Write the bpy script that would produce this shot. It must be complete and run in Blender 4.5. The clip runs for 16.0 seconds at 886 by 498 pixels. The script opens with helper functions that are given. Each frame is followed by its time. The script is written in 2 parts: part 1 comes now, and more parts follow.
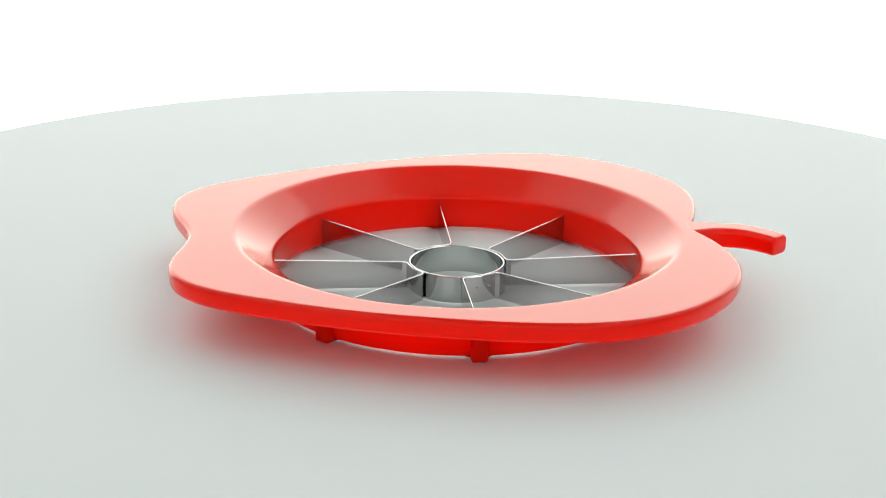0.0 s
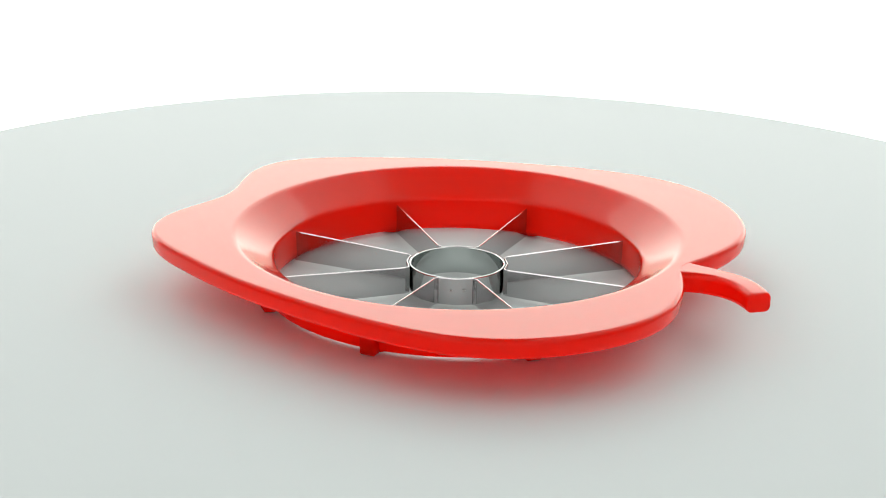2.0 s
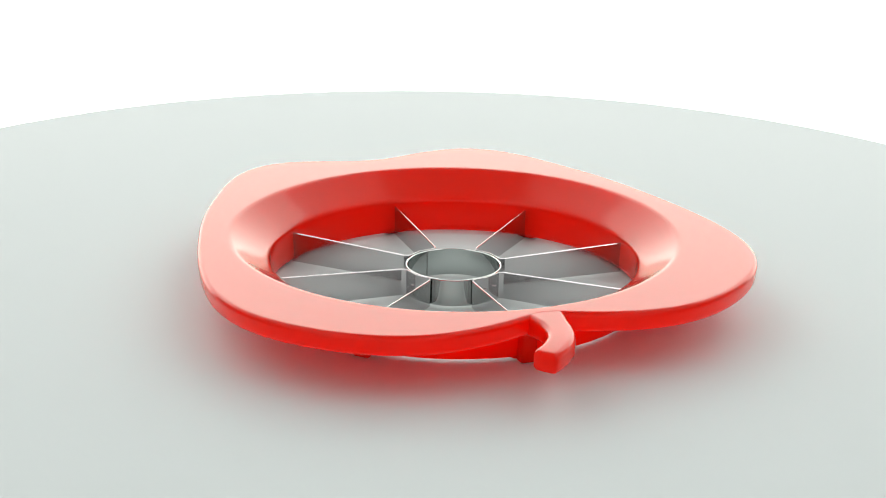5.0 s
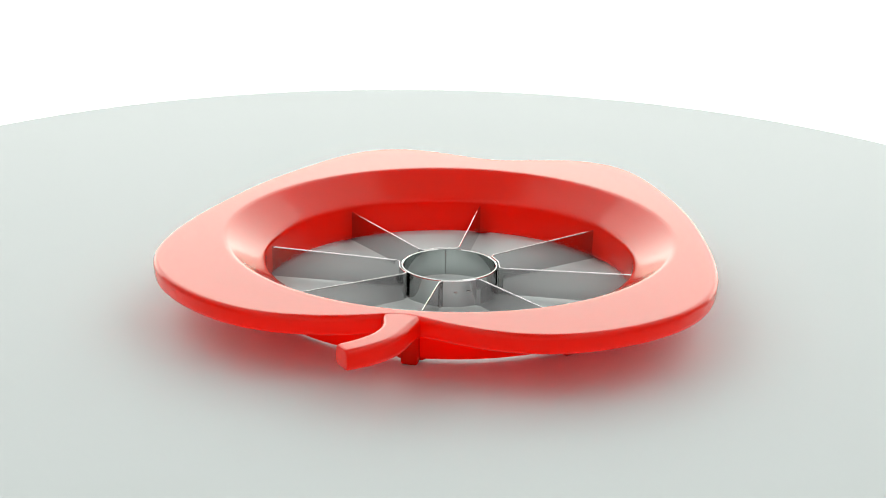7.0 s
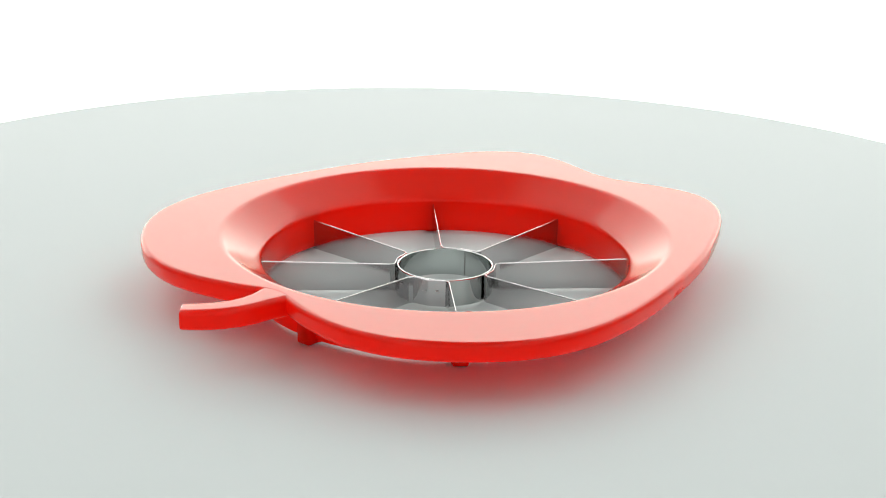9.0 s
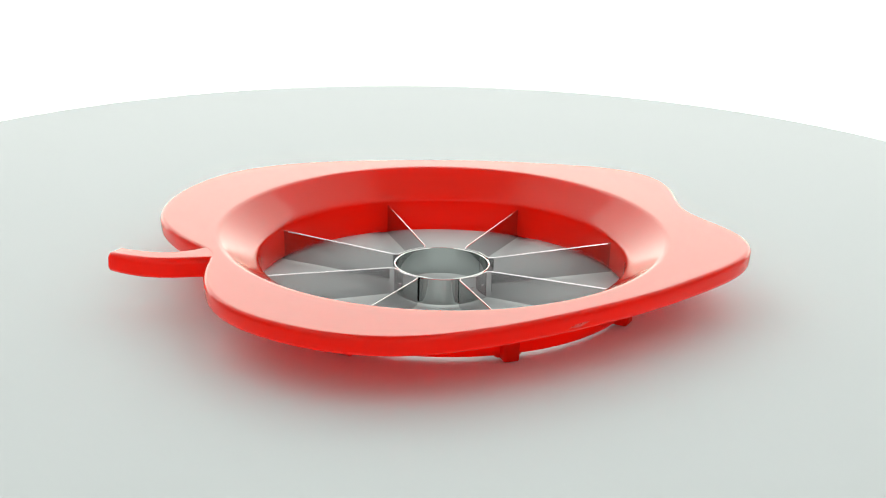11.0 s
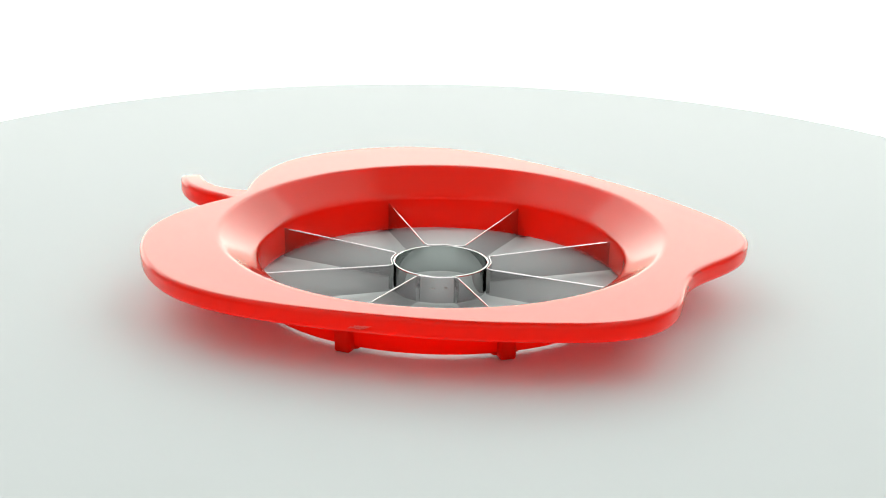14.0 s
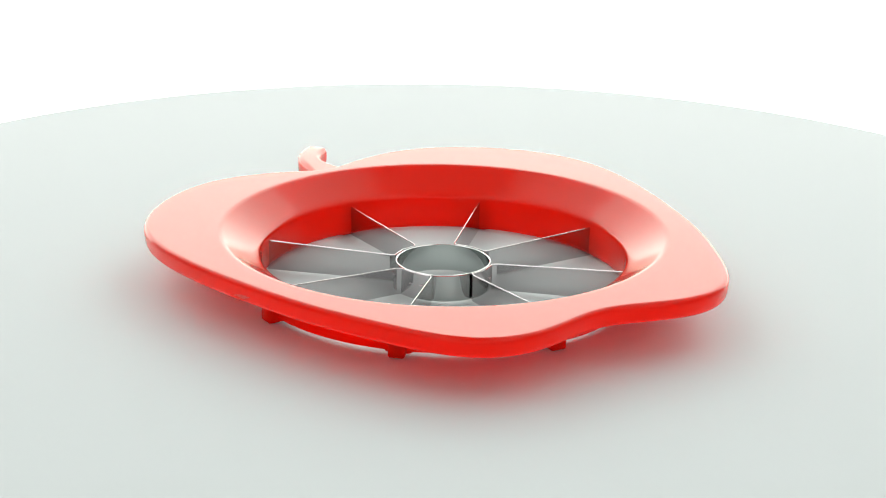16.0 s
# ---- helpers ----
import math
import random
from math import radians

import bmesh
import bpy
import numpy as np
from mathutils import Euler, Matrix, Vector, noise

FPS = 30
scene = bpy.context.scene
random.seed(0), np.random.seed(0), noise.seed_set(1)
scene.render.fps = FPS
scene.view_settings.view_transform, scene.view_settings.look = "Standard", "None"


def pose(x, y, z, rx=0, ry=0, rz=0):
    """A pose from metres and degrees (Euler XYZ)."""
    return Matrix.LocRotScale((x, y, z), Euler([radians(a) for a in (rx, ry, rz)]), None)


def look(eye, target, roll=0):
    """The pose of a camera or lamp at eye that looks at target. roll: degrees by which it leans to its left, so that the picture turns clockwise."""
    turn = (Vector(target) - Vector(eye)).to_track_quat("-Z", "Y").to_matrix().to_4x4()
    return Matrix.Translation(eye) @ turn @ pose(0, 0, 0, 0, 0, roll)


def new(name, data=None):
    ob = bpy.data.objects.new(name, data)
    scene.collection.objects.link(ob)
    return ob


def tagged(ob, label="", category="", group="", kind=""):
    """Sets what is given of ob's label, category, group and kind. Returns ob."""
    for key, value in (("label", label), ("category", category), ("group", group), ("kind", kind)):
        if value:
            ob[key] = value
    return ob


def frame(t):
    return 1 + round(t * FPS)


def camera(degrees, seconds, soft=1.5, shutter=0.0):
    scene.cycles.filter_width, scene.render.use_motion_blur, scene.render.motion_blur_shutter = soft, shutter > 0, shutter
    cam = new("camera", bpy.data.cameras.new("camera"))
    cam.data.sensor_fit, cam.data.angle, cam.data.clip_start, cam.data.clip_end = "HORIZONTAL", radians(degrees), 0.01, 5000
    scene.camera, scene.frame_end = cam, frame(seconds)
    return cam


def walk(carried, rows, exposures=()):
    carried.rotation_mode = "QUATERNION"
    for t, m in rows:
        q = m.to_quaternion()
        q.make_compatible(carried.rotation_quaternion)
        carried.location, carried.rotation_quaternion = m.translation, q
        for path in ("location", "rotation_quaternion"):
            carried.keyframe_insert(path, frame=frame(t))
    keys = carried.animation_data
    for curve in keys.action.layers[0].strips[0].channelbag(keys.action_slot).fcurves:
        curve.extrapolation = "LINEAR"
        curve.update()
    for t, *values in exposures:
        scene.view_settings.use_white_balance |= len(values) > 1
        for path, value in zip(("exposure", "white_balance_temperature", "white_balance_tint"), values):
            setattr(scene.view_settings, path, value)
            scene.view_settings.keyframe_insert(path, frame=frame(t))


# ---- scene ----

U = 0.047                      # radius of the ring of blades, metres
DEGREES = 24.689
PITCH = radians(18.95)
SPIN = -15.20                  # turntable, degrees a second
LEAN = 6.18                    # heading of the stalk at the start

# ---------------------------------------------------------------- camera
cam = camera(DEGREES, 16.0, soft=1.1)
RIGHT = Vector((1, 0, 0))
AHEAD = Vector((0, math.cos(PITCH), -math.sin(PITCH)))
ABOVE = Vector((0, math.sin(PITCH), math.cos(PITCH)))
EYE = (RIGHT * -0.0344 + ABOVE * 0.2103 - AHEAD * 11.1164) * U
STAND = look(EYE, EYE + AHEAD, 1.07)
walk(cam, [(0, STAND), (16, STAND)],
     exposures=[(0, 0.0), (11.5, 0.0), (13.0, 0.05), (14.5, 0.115), (16, 0.12)])

# ---------------------------------------------------------------- light
world = bpy.data.worlds.new("studio_air")
world.use_nodes = True
world.node_tree.nodes["Background"].inputs[0].default_value = (0.9, 0.95, 1.0, 1)
world.node_tree.nodes["Background"].inputs[1].default_value = 0.1
scene.world = world

# Unseen overhead pair, inferred from pale panels mirrored in the funnel.
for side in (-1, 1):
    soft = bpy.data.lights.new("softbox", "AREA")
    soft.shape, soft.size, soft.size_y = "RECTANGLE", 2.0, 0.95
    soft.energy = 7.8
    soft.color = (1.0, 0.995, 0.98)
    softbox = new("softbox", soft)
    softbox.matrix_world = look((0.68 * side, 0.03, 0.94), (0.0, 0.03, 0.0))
# Unseen fill lamp, added to brighten faces turned to the camera.
front = bpy.data.lights.new("front_fill", "AREA")
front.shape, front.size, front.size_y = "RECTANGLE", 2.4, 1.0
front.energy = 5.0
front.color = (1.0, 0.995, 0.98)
front_fill = new("front_fill", front)
front_fill.matrix_world = look((0.0, -1.25, 0.52), (0.0, 0.0, 0.0))
# Emission put into the white sweep instead of lighting it with lamps.
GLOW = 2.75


# ---------------------------------------------------------------- materials
def material(name, color, rough, metal=0.0, ior=1.5):
    m = bpy.data.materials.new(name)
    m.use_nodes = True
    b = m.node_tree.nodes["Principled BSDF"]
    b.inputs["Base Color"].default_value = (*color, 1)
    b.inputs["Roughness"].default_value = rough
    b.inputs["Metallic"].default_value = metal
    b.inputs["IOR"].default_value = ior
    return m, m.node_tree.nodes, m.node_tree.links, b


def grain(nodes, links, scale, stretch=(1, 1, 1), detail=4.0):
    """Noise in the object's own space."""
    co = nodes.new("ShaderNodeTexCoord")
    mp = nodes.new("ShaderNodeMapping")
    mp.inputs["Scale"].default_value = stretch
    nz = nodes.new("ShaderNodeTexNoise")
    nz.inputs["Scale"].default_value, nz.inputs["Detail"].default_value = scale, detail
    links.new(co.outputs["Object"], mp.inputs["Vector"])
    links.new(mp.outputs["Vector"], nz.inputs["Vector"])
    return nz.outputs["Fac"]


def spread(nodes, links, fac, low, high):
    r = nodes.new("ShaderNodeMapRange")
    r.inputs["To Min"].default_value, r.inputs["To Max"].default_value = low, high
    links.new(fac, r.inputs["Value"])
    return r.outputs["Result"]


def relief(nodes, links, fac, target, strength, distance):
    b = nodes.new("ShaderNodeBump")
    b.inputs["Strength"].default_value, b.inputs["Distance"].default_value = strength, distance
    links.new(fac, b.inputs["Height"])
    links.new(b.outputs["Normal"], target.inputs["Normal"])


def red_plastic():
    """Dense translucent red moulding with a polished skin."""
    m, n, l, b = material("red_plastic", (0.82, 0.022, 0.004), 0.5)
    n.remove(b)
    d = n.new("ShaderNodeBsdfDiffuse")
    d.inputs["Color"].default_value = (0.71, 0.026, 0.008, 1)
    t = n.new("ShaderNodeBsdfTranslucent")
    t.inputs["Color"].default_value = (0.90, 0.026, 0.005, 1)
    bulk = n.new("ShaderNodeMixShader")
    bulk.inputs[0].default_value = 0.78
    g = n.new("ShaderNodeBsdfGlossy")
    g.inputs["Color"].default_value = (0.965, 0.935, 0.865, 1)
    l.new(spread(n, l, grain(n, l, 60), 0.125, 0.165), g.inputs["Roughness"])
    f = n.new("ShaderNodeLayerWeight")
    f.inputs["Blend"].default_value = 0.5
    rise = n.new("ShaderNodeMath")
    rise.operation = "POWER"
    rise.inputs[1].default_value = 3.8
    l.new(f.outputs["Facing"], rise.inputs[0])
    sheen = n.new("ShaderNodeMapRange")
    sheen.inputs["To Min"].default_value, sheen.inputs["To Max"].default_value = 0.016, 0.79
    l.new(rise.outputs[0], sheen.inputs["Value"])
    skin = n.new("ShaderNodeMixShader")
    bump = n.new("ShaderNodeBump")
    bump.inputs["Strength"].default_value, bump.inputs["Distance"].default_value = 0.03, 0.0001
    l.new(grain(n, l, 500), bump.inputs["Height"])
    for node in (d, g):
        l.new(bump.outputs["Normal"], node.inputs["Normal"])
    l.new(d.outputs[0], bulk.inputs[1])
    l.new(t.outputs[0], bulk.inputs[2])
    l.new(sheen.outputs[0], skin.inputs[0])
    l.new(bulk.outputs[0], skin.inputs[1])
    l.new(g.outputs[0], skin.inputs[2])
    l.new(skin.outputs[0], n["Material Output"].inputs[0])
    return m


def steel(name, color, low, high):
    m, n, l, b = material(name, color, low, 1.0)
    l.new(spread(n, l, grain(n, l, 60, (1, 1, 6)), low, high), b.inputs["Roughness"])
    relief(n, l, grain(n, l, 120, (1, 1, 10), 2.0), b, 0.03, 0.0001)
    return m


def white_board():
    m, n, l, b = material("white_board", (0.458, 0.495, 0.492), 0.4, 0.0, 1.04)
    l.new(spread(n, l, grain(n, l, 30), 0.31, 0.36), b.inputs["Roughness"])
    relief(n, l, grain(n, l, 700), b, 0.02, 0.0001)
    return m


# Plain white sheet that emits by itself; no source stands behind it.
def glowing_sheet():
    m, n, l, b = material("emissive_sheet", (0.3, 0.3, 0.3), 0.8)
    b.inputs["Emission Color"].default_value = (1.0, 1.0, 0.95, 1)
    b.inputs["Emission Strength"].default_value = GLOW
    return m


def wall_paint(name, color):
    m, n, l, b = material(name, color, 0.8)
    relief(n, l, grain(n, l, 200), b, 0.1, 0.001)
    return m


RED = red_plastic()
SCUFF = material("scuffed_plastic", (0.72, 0.06, 0.04), 0.5)[0]
BLADE = steel("blade_steel", (0.56, 0.545, 0.55), 0.08, 0.14)
TUBE = steel("tube_steel", (0.52, 0.54, 0.53), 0.05, 0.09)
SEAM = steel("seam_steel", (0.25, 0.25, 0.25), 0.4, 0.5)
WELD = steel("weld_steel", (0.47, 0.46, 0.46), 0.25, 0.35)
BOARD = white_board()
SHEET = glowing_sheet()
GREY = wall_paint("unseen_room_grey", (0.35, 0.36, 0.36))


# ---------------------------------------------------------------- mesh helpers
def part(name, bm, mat, parent=None, label="", smooth=True, limit=38):
    """One mesh object, under a thing or a part."""
    bmesh.ops.recalc_face_normals(bm, faces=bm.faces[:])
    for f in bm.faces:
        f.smooth = smooth
    for e in bm.edges:
        if len(e.link_faces) == 2 and e.calc_face_angle(0) > radians(limit):
            e.smooth = False
    me = bpy.data.meshes.new(name)
    bm.to_mesh(me)
    bm.free()
    me.materials.append(mat)
    ob = new(name, me)
    if parent:
        ob.parent = parent
    if label:
        ob["label"] = label
    return ob


def loft(rings, closed_ring=True, loop=False, caps=False):
    """Skin a list of equally long rows of points."""
    bm = bmesh.new()
    rows = [[bm.verts.new(p) for p in r] for r in rings]
    n = len(rows[0])
    pairs = list(zip(rows, rows[1:])) + ([(rows[-1], rows[0])] if loop else [])
    for a, b in pairs:
        for i in range(n if closed_ring else n - 1):
            j = (i + 1) % n
            bm.faces.new((a[i], a[j], b[j], b[i]))
    if caps:
        bm.faces.new(rows[0][::-1])
        bm.faces.new(rows[-1])
    return bm


def box(x0, x1, y0, y1, z0, z1, bevel=0.0, segments=2):
    bm = bmesh.new()
    bmesh.ops.create_cube(bm, size=1)
    for v in bm.verts:
        v.co = ((x0 + x1) / 2 + v.co.x * (x1 - x0), (y0 + y1) / 2 + v.co.y * (y1 - y0), (z0 + z1) / 2 + v.co.z * (z1 - z0))
    if bevel:
        bmesh.ops.bevel(bm, geom=bm.edges[:], offset=bevel, segments=segments, affect="EDGES", profile=0.5)
    return bm


def arc(cx, cz, r, a0, a1, steps):
    return [(cx + r * math.cos(radians(a0 + (a1 - a0) * i / steps)), cz + r * math.sin(radians(a0 + (a1 - a0) * i / steps))) for i in range(steps + 1)]


# ---------------------------------------------------------------- the studio
FLOOR = -0.36


def studio():
    def slab(name, *b):
        ob = part(name, box(*b), GREY, smooth=False)
        return tagged(ob, kind="structure")
    # Unseen grey room, added so plastic and steel reflect dim surroundings.
    x, y0, y1, top = 2.8, -2.2, 2.4, 2.5
    slab("floor", -x, x, y0, y1, FLOOR - 0.1, FLOOR)
    slab("unseen_ceiling", -x, x, y0, y1, top, top + 0.1)
    slab("unseen_wall_north", -x, x, y1, y1 + 0.1, FLOOR, top)
    slab("unseen_wall_south", -x, x, y0 - 0.1, y0, FLOOR, top)
    slab("unseen_wall_east", x, x + 0.1, y0, y1, FLOOR, top)
    slab("unseen_wall_west", -x - 0.1, -x, y0, y1, FLOOR, top)
    # seamless sweep: flat, then a quarter round, then upright
    line = [(0.16, 0.0), (1.6, 0.0)]
    line += [(1.6 + 0.5 * math.sin(radians(a)), 0.5 - 0.5 * math.cos(radians(a))) for a in range(6, 91, 6)]
    line += [(2.1, 2.6)]
    th = 0.003
    rows = []
    for w in (-2.6, 2.6):
        up = [(w, y, FLOOR + z + 0.004 + th) for y, z in line]
        down = [(w, y + (th if y > 1.85 else 0), FLOOR + z + 0.004) for y, z in line]
        rows.append(up + down[::-1])
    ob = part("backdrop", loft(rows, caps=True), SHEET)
    tagged(ob, "seamless white sweep behind the turntable, made to glow", "backdrop", kind="structure")


studio()

# ---------------------------------------------------------------- the turntable
DISC_R = 4.462 * U
TABLE_Z = -0.010 * U


def turntable():
    thing = tagged(new("turntable"), "round matte white turntable under the red slicer", "turntable")
    prof = [(0.0, -0.012)] + arc(DISC_R - 0.002, -0.010, 0.002, -90, 0, 3) + arc(DISC_R - 0.0015, -0.0015, 0.0015, 0, 90, 4)
    n = 240
    bm = bmesh.new()
    rows = [[bm.verts.new((r * math.cos(2 * math.pi * i / n), r * math.sin(2 * math.pi * i / n), z)) for i in range(n)] for r, z in prof[1:]]
    for a, b in zip(rows, rows[1:]):
        for i in range(n):
            bm.faces.new((a[i], a[(i + 1) % n], b[(i + 1) % n], b[i]))
    bm.faces.new(rows[0][::-1])
    bm.faces.new(rows[-1])
    part("platter", bm, BOARD, thing)
    n = 96
    foot = [(0.118, FLOOR - TABLE_Z), (0.12, FLOOR + 0.004), (0.12, -0.014), (0.116, -0.0121)]
    part("base", loft([[(r * math.cos(2 * math.pi * i / n), r * math.sin(2 * math.pi * i / n), z) for i in range(n)] for r, z in foot], caps=True), BOARD, thing)
    return thing


TABLE = turntable()

# ---------------------------------------------------------------- the apple slicer
WAVES = (1.515, 0.0021, 0.035, -0.0973, -0.0804, 0.0137, -0.0378, 0.0146, -0.0264, 0.0051, -0.0083, 0.002)
TOP, THICK = 0.332, 0.108
SKIRT_LOW = 0.011


def outline(a):
    """Radius of the apple's edge at the heading a from the stalk."""
    off = math.degrees(math.atan2(math.sin(a), math.cos(a)))
    notch = 0.042 * math.exp(-(off / 7.0) ** 2)
    return sum(c * math.cos(k * a) for k, c in enumerate(WAVES)) - notch


def slicer_body(thing):
    n = 360
    edge = [Vector((outline(2 * math.pi * i / n) * math.cos(2 * math.pi * i / n), outline(2 * math.pi * i / n) * math.sin(2 * math.pi * i / n))) for i in range(n)]
    out = []
    for i in range(n):
        t = edge[(i + 1) % n] - edge[i - 1]
        out.append(Vector((t.y, -t.x)).normalized())
    inner = [(1.038, SKIRT_LOW), (1.012, SKIRT_LOW - 0.003), (1.005, SKIRT_LOW - 0.001), (0.999, SKIRT_LOW + 0.007), (0.9935, SKIRT_LOW + 0.020), (0.9925, SKIRT_LOW + 0.040), (0.9965, 0.176), (0.9975, 0.186)]
    inner += [(0.9995, 0.196), (1.0045, 0.2045), (1.012, 0.2115), (1.022, 0.2190), (1.034, 0.2268), (1.055, 0.2390), (1.10, 0.2645), (1.150, 0.2950), (1.178, 0.3121)]
    inner += arc(1.2315, TOP - 0.075, 0.075, 121, 90, 8) + [(1.2345, TOP)]
    # outer edge, as (inset from the outline, height)
    lip = [(0.026 - 0.026 * math.cos(radians(a)), TOP - 0.026 + 0.026 * math.sin(radians(a))) for a in (90, 75, 60, 45, 30, 15, 0)]
    lip.insert(0, (0.031, TOP))
    low = TOP - THICK
    lip += [(0.0003, TOP - 0.032), (0.003, low + 0.042)]
    lip += [(0.039 - 0.035 * math.cos(radians(a)), low + 0.035 - 0.035 * math.sin(radians(a))) for a in (0, 18, 36, 54, 72, 90)] + [(0.046, low)]
    under = [(1.115, low), (1.090, low - 0.004), (1.074, low - 0.016), (1.068, low - 0.036), (1.052, SKIRT_LOW + 0.014), (1.0505, SKIRT_LOW + 0.008), (1.047, SKIRT_LOW + 0.003)]
    rows = []

    def ring(r, z):
        warp = 0.0032 if z < 0.03 else 0.0
        return [(r * U * math.cos(2 * math.pi * i / n), r * U * math.sin(2 * math.pi * i / n), (z + warp * math.sin(2 * math.pi * i / n)) * U) for i in range(n)]
    rows += [ring(r, z) for r, z in inner]
    for d, z in lip:
        rows.append([((edge[i] - out[i] * d).x * U, (edge[i] - out[i] * d).y * U, z * U) for i in range(n)])
    rows += [ring(r, z) for r, z in under]
    return part("body", loft(rows, loop=True), RED, thing, limit=50)


def rounded(w, lo, hi, c):
    """Section of a bar of half width w with rounded corners, and short flats beside them."""
    sec = []
    for cx, cz, a0 in ((w - c, lo + c, -90), (w - c, hi - c, 0), (c - w, hi - c, 90), (c - w, lo + c, 180)):
        ends = arc(cx, cz, c, a0, a0 + 90, 5)
        u0 = (math.sin(radians(a0)), -math.cos(radians(a0)))
        u1 = (-math.sin(radians(a0 + 90)), math.cos(radians(a0 + 90)))
        sec += [(ends[0][0] + u0[0] * 0.004, ends[0][1] + u0[1] * 0.004)] + ends + [(ends[-1][0] + u1[0] * 0.004, ends[-1][1] + u1[1] * 0.004)]
    return sec


def slicer_stalk(thing):
    mid = [(1.26, 0.0, 0.11), (1.33, 0.0, 0.092), (1.40, 0.0, 0.077), (1.47, -0.006, 0.072), (1.54, -0.023, 0.070), (1.61, -0.056, 0.069), (1.668, -0.102, 0.068), (1.711, -0.146, 0.067), (1.739, -0.180, 0.066)]
    rows = []
    low = TOP - 0.112
    for i, (x, y, w) in enumerate(mid):
        a, b = mid[max(i - 1, 0)], mid[min(i + 1, len(mid) - 1)]
        t = Vector((b[0] - a[0], b[1] - a[1])).normalized()
        side = Vector((-t.y, t.x))
        sec = rounded(w, low, TOP - 0.001 - max(0, i - 5) * 0.002, 0.031)
        rows.append([((x + side.x * s) * U, (y + side.y * s) * U, z * U) for s, z in sec])
    # rounded end face
    x, y, w = mid[-1]
    t = (Vector(mid[-1][:2]) - Vector(mid[-2][:2])).normalized()
    cx, cy, cz = x * U, y * U, (TOP + low) / 2 * U
    last = rows[-1]
    for out, shrink in ((0.006, 0.02), (0.012, 0.07), (0.015, 0.16), (0.0155, 0.24)):
        rows.append([(px + t.x * out * U + (cx - px) * shrink, py + t.y * out * U + (cy - py) * shrink, pz + (cz - pz) * shrink) for px, py, pz in last])
    return part("stalk", loft(rows, caps=True), RED, thing, limit=60)


def slicer_foot(thing):
    """Eight pegs on the skirt, each with a small web where it leaves the skirt's lower edge."""
    low, w, c = TABLE_Z / U, 0.046, 0.022
    face = [(-w - 0.026, 0.030), (-w - 0.026, SKIRT_LOW)] + [(-w - 0.026 * math.cos(radians(a)) + 0.004, SKIRT_LOW - 0.010 * math.sin(radians(a))) for a in (40, 70)]
    web = face + [(-y, z) for y, z in face[::-1]]
    peg = arc(w - c, low + c, c, -90, 0, 5)
    peg = [(-y, z) for y, z in peg[::-1]] + peg
    peg = [(-w * 0.96, 0.215)] + peg + [(w * 0.96, 0.215)]
    bm = loft([[(r * U, y * U * k, max(z, low + d) * U) for y, z in peg] for r, k, d in ((1.022, 0.90, 0.012), (1.034, 0.98, 0.002), (1.046, 1, 0), (1.074, 1, 0), (1.086, 0.98, 0.002), (1.096, 0.91, 0.005), (1.102, 0.80, 0.011), (1.105, 0.64, 0.020))], caps=True)
    other = loft([[(r * U, y * U, z * U) for y, z in web] for r in (1.020, 1.041)], caps=True)
    spare = bpy.data.meshes.new("web")
    other.to_mesh(spare)
    other.free()
    bm.from_mesh(spare)
    bpy.data.meshes.remove(spare)
    first = part("foot", bm, RED, thing)
    for k in range(1, 8):
        ob = new("foot", first.data)
        ob.parent = thing
        ob.matrix_basis = pose(0, 0, 0, 0, 0, 45 * k)


BLADE_LOW, CORE_TOP, CORE_R = 0.002, 0.1427, 0.262


def strip(path, half):
    """A thin upright band along a path of (x, y, low, high)."""
    rows = []
    for i, (x, y, lo, hi) in enumerate(path):
        a, b = path[max(i - 1, 0)], path[min(i + 1, len(path) - 1)]
        t = Vector((b[0] - a[0], b[1] - a[1])).normalized()
        s = Vector((-t.y, t.x)) * half
        sec = ((1, lo), (1, hi - 0.004), (0.45, hi), (-0.45, hi), (-1, hi - 0.004), (-1, lo))
        rows.append([((x + s.x * k) * U, (y + s.y * k) * U, z * U) for k, z in sec])
    return loft(rows, caps=True)


def blade_pair(thing, a):
    """Two blades folded from one band that lies against the core between them."""
    path = []
    rr = CORE_R + 0.012

    def at(r, ang, hi):
        return (r * math.cos(radians(ang)), r * math.sin(radians(ang)), BLADE_LOW, hi)
    steps = [1.003, 0.8, 0.6, 0.4, 0.30]
    for r in steps:
        path.append(at(r, a, 0.150 + 0.022 * (r - 0.26) / 0.74))
    for f in (0.0, 0.02, 0.49, 0.51, 0.98, 1.0):
        path.append(at(rr + 0.001 * (1 - abs(2 * f - 1)), a + 2.5 + 40 * f, 0.150))
    for r in steps[::-1]:
        path.append(at(r, a + 45, 0.150 + 0.022 * (r - 0.26) / 0.74))
    band = part("blade", strip(path, 0.0036), BLADE, thing, "folded bright steel blade", limit=18)
    for f, z in ((0.4, 0.085), (0.72, 0.088)):
        ang = radians(a + 45 * f)
        n = 12
        c = Vector(((rr + 0.0105) * math.cos(ang), (rr + 0.0105) * math.sin(ang), z))
        t, o = Vector((-math.sin(ang), math.cos(ang), 0)), Vector((math.cos(ang), math.sin(ang), 0))
        rows = []
        for r, h in ((0.010, -0.005), (0.009, -0.0022), (0.007, -0.0018), (0.004, -0.0022)):
            rows.append([tuple((c + t * r * math.cos(2 * math.pi * i / n) + Vector((0, 0, r * 0.3 * math.sin(2 * math.pi * i / n))) + o * h) * U) for i in range(n)])
        part("spot_weld", loft(rows, caps=True), WELD, band)


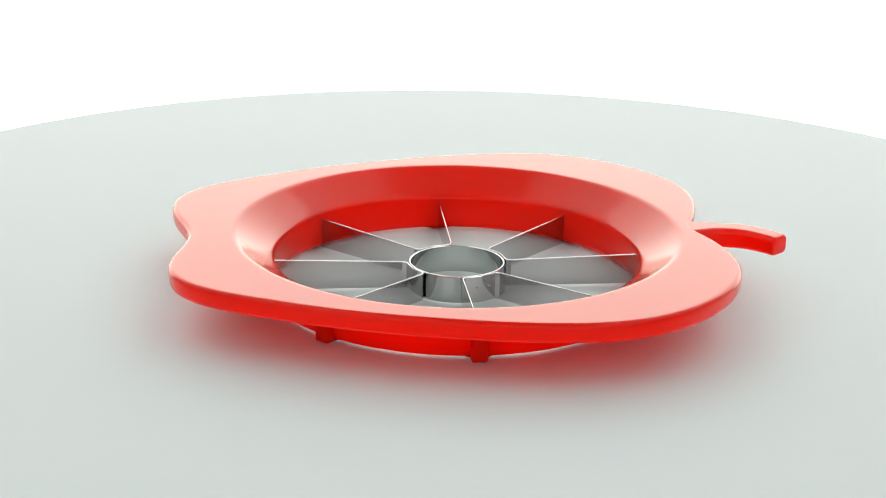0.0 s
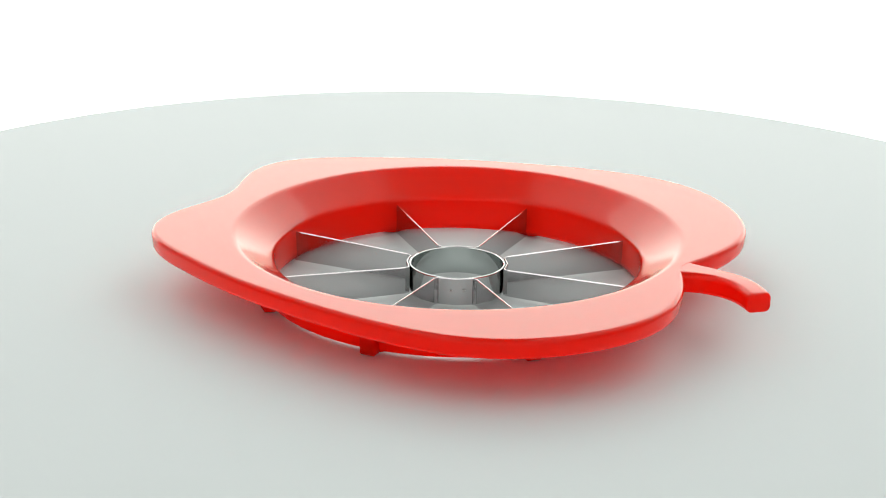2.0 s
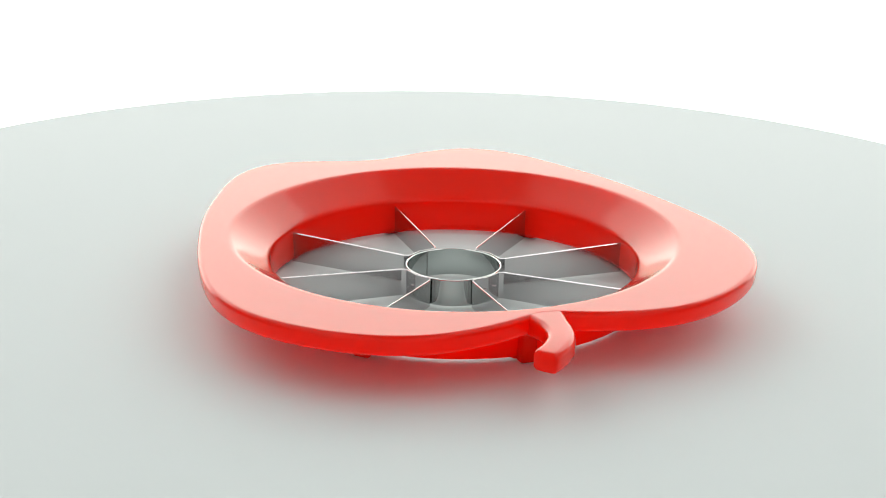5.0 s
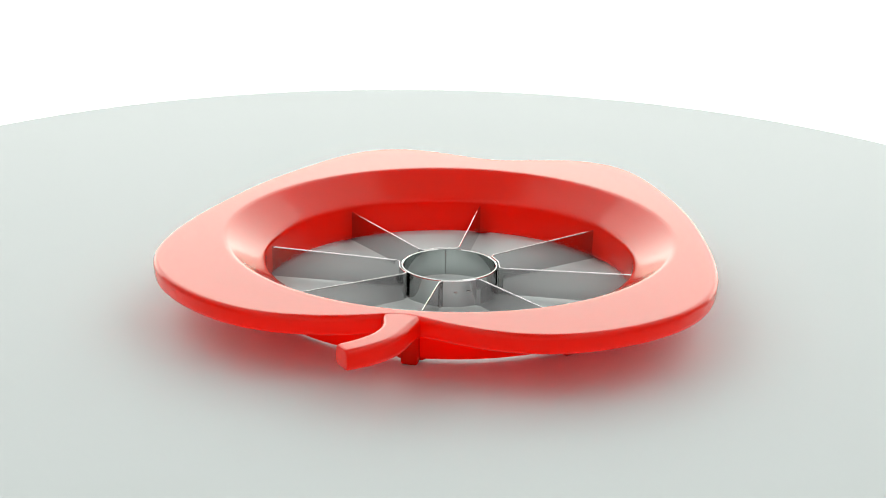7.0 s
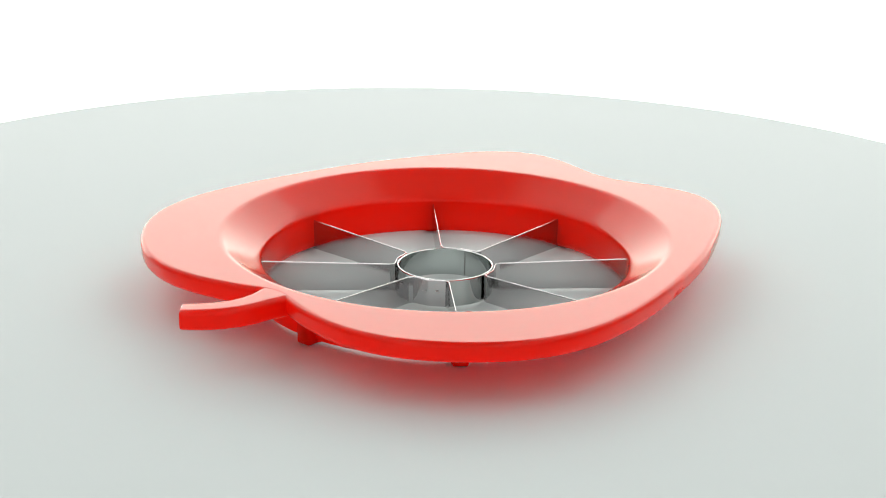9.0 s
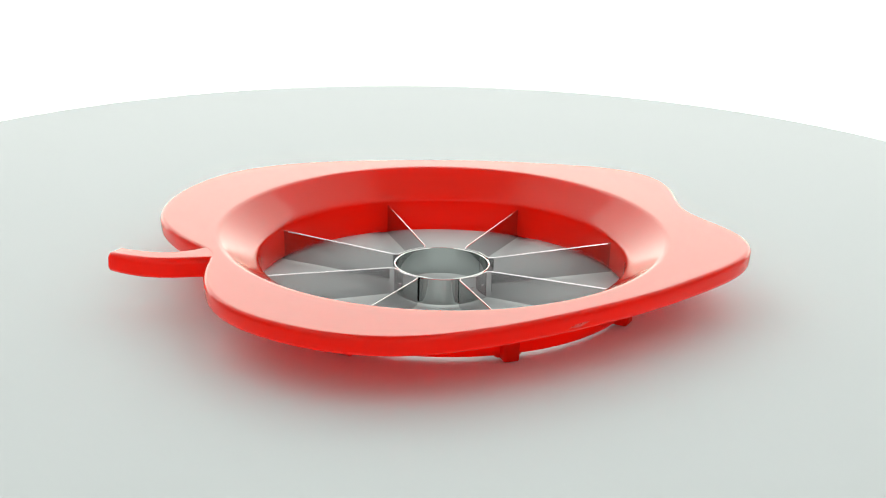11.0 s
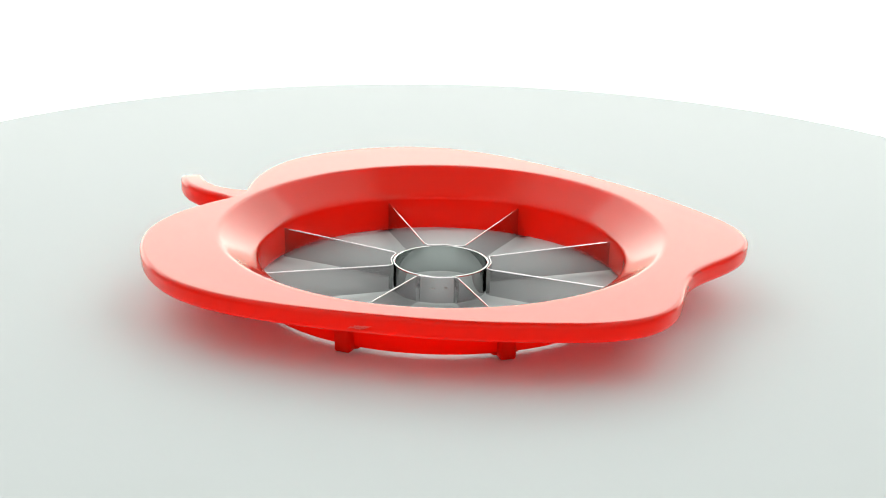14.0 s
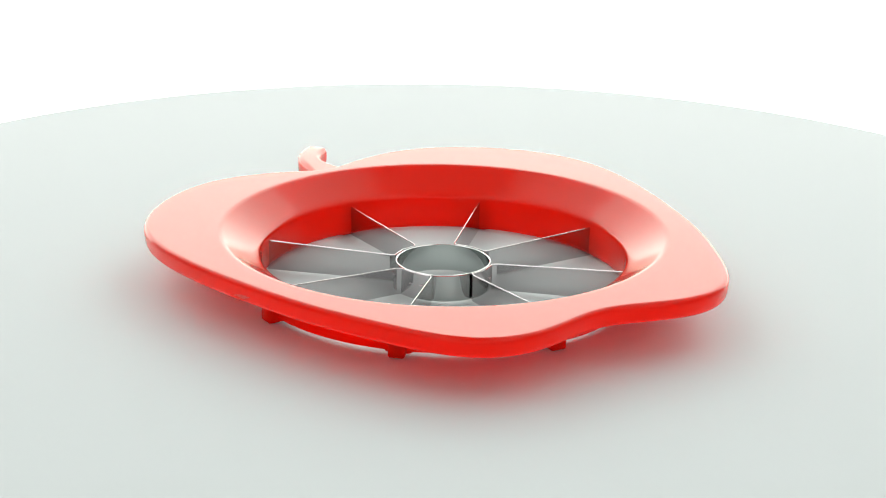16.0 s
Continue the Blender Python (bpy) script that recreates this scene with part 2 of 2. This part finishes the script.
def edge_nick(thing):
    """A scuffed burr on the outer edge of the flange."""
    rng = random.Random(4)
    rows = []
    n = 16
    for i in range(n + 1):
        f = i / n
        ang = radians(97.8 + 5.0 * f)
        r = outline(ang) - 0.006
        w = 0.011 * math.sin(math.pi * f) * (0.5 + rng.random()) + 0.0006
        z = TOP - 0.075 + 0.014 * f + 0.008 * (rng.random() - 0.5)
        h = 0.006 + 0.007 * rng.random() * math.sin(math.pi * f)
        rows.append([((r + dr) * U * math.cos(ang), (r + dr) * U * math.sin(ang), (z + dz) * U) for dr, dz in ((-0.006, -w), (h, -w * 0.3), (h, w * 0.3), (-0.006, w))])
    part("scuff", loft(rows, caps=True), SCUFF, thing, "pale scuffed nick on the edge")


def core_tube(thing):
    n = 96
    t = 0.010
    prof = [(CORE_R - t, 0.0), (CORE_R - t, 0.004), (CORE_R - t, CORE_TOP), (CORE_R - t, CORE_TOP + 0.004), (CORE_R - t * 0.6, CORE_TOP + 0.007), (CORE_R - t * 0.2, CORE_TOP + 0.006), (CORE_R, CORE_TOP + 0.002), (CORE_R, CORE_TOP - 0.002), (CORE_R, 0.004), (CORE_R, 0.0)]
    tube = part("core_tube", loft([[(r * U * math.cos(2 * math.pi * i / n), r * U * math.sin(2 * math.pi * i / n), z * U) for i in range(n)] for r, z in prof], loop=True), TUBE, thing, "polished steel core tube")
    bm = box((CORE_R - t - 0.0016) * U, (CORE_R - t + 0.002) * U, -0.003 * U, 0.003 * U, 0.004 * U, (CORE_TOP + 0.003) * U)
    seam = part("seam", bm, SEAM, tube, "dark welded seam", smooth=False)
    seam.matrix_basis = pose(0, 0, 0, 0, 0, 195)


def apple_slicer():
    thing = tagged(new("apple_slicer"), "glossy red plastic apple-shaped slicer with eight steel blades", "apple slicer")
    slicer_body(thing)
    slicer_stalk(thing)
    slicer_foot(thing)
    for a in (0, 90, 180, 270):
        blade_pair(thing, a)
    core_tube(thing)
    edge_nick(thing)
    return thing


SLICER = apple_slicer()


# ---------------------------------------------------------------- what turns
def turned(x, y, a):
    a = radians(a)
    return x * math.cos(a) - y * math.sin(a), x * math.sin(a) + y * math.cos(a)


def motions():
    table_rows, slicer_rows = [], []
    for i in range(33):
        t = i * 0.5
        a = SPIN * t
        x, y = turned(0.0898 * U, -0.0694 * U, a)
        table_rows.append((t, pose(x, y, TABLE_Z, 0, 0, a)))
        x, y = turned(0.0427 * U, 0.0145 * U, a)
        slicer_rows.append((t, pose(x, y, 0.0001, 0, 0, a + LEAN)))
    walk(TABLE, table_rows)
    walk(SLICER, slicer_rows)


motions()
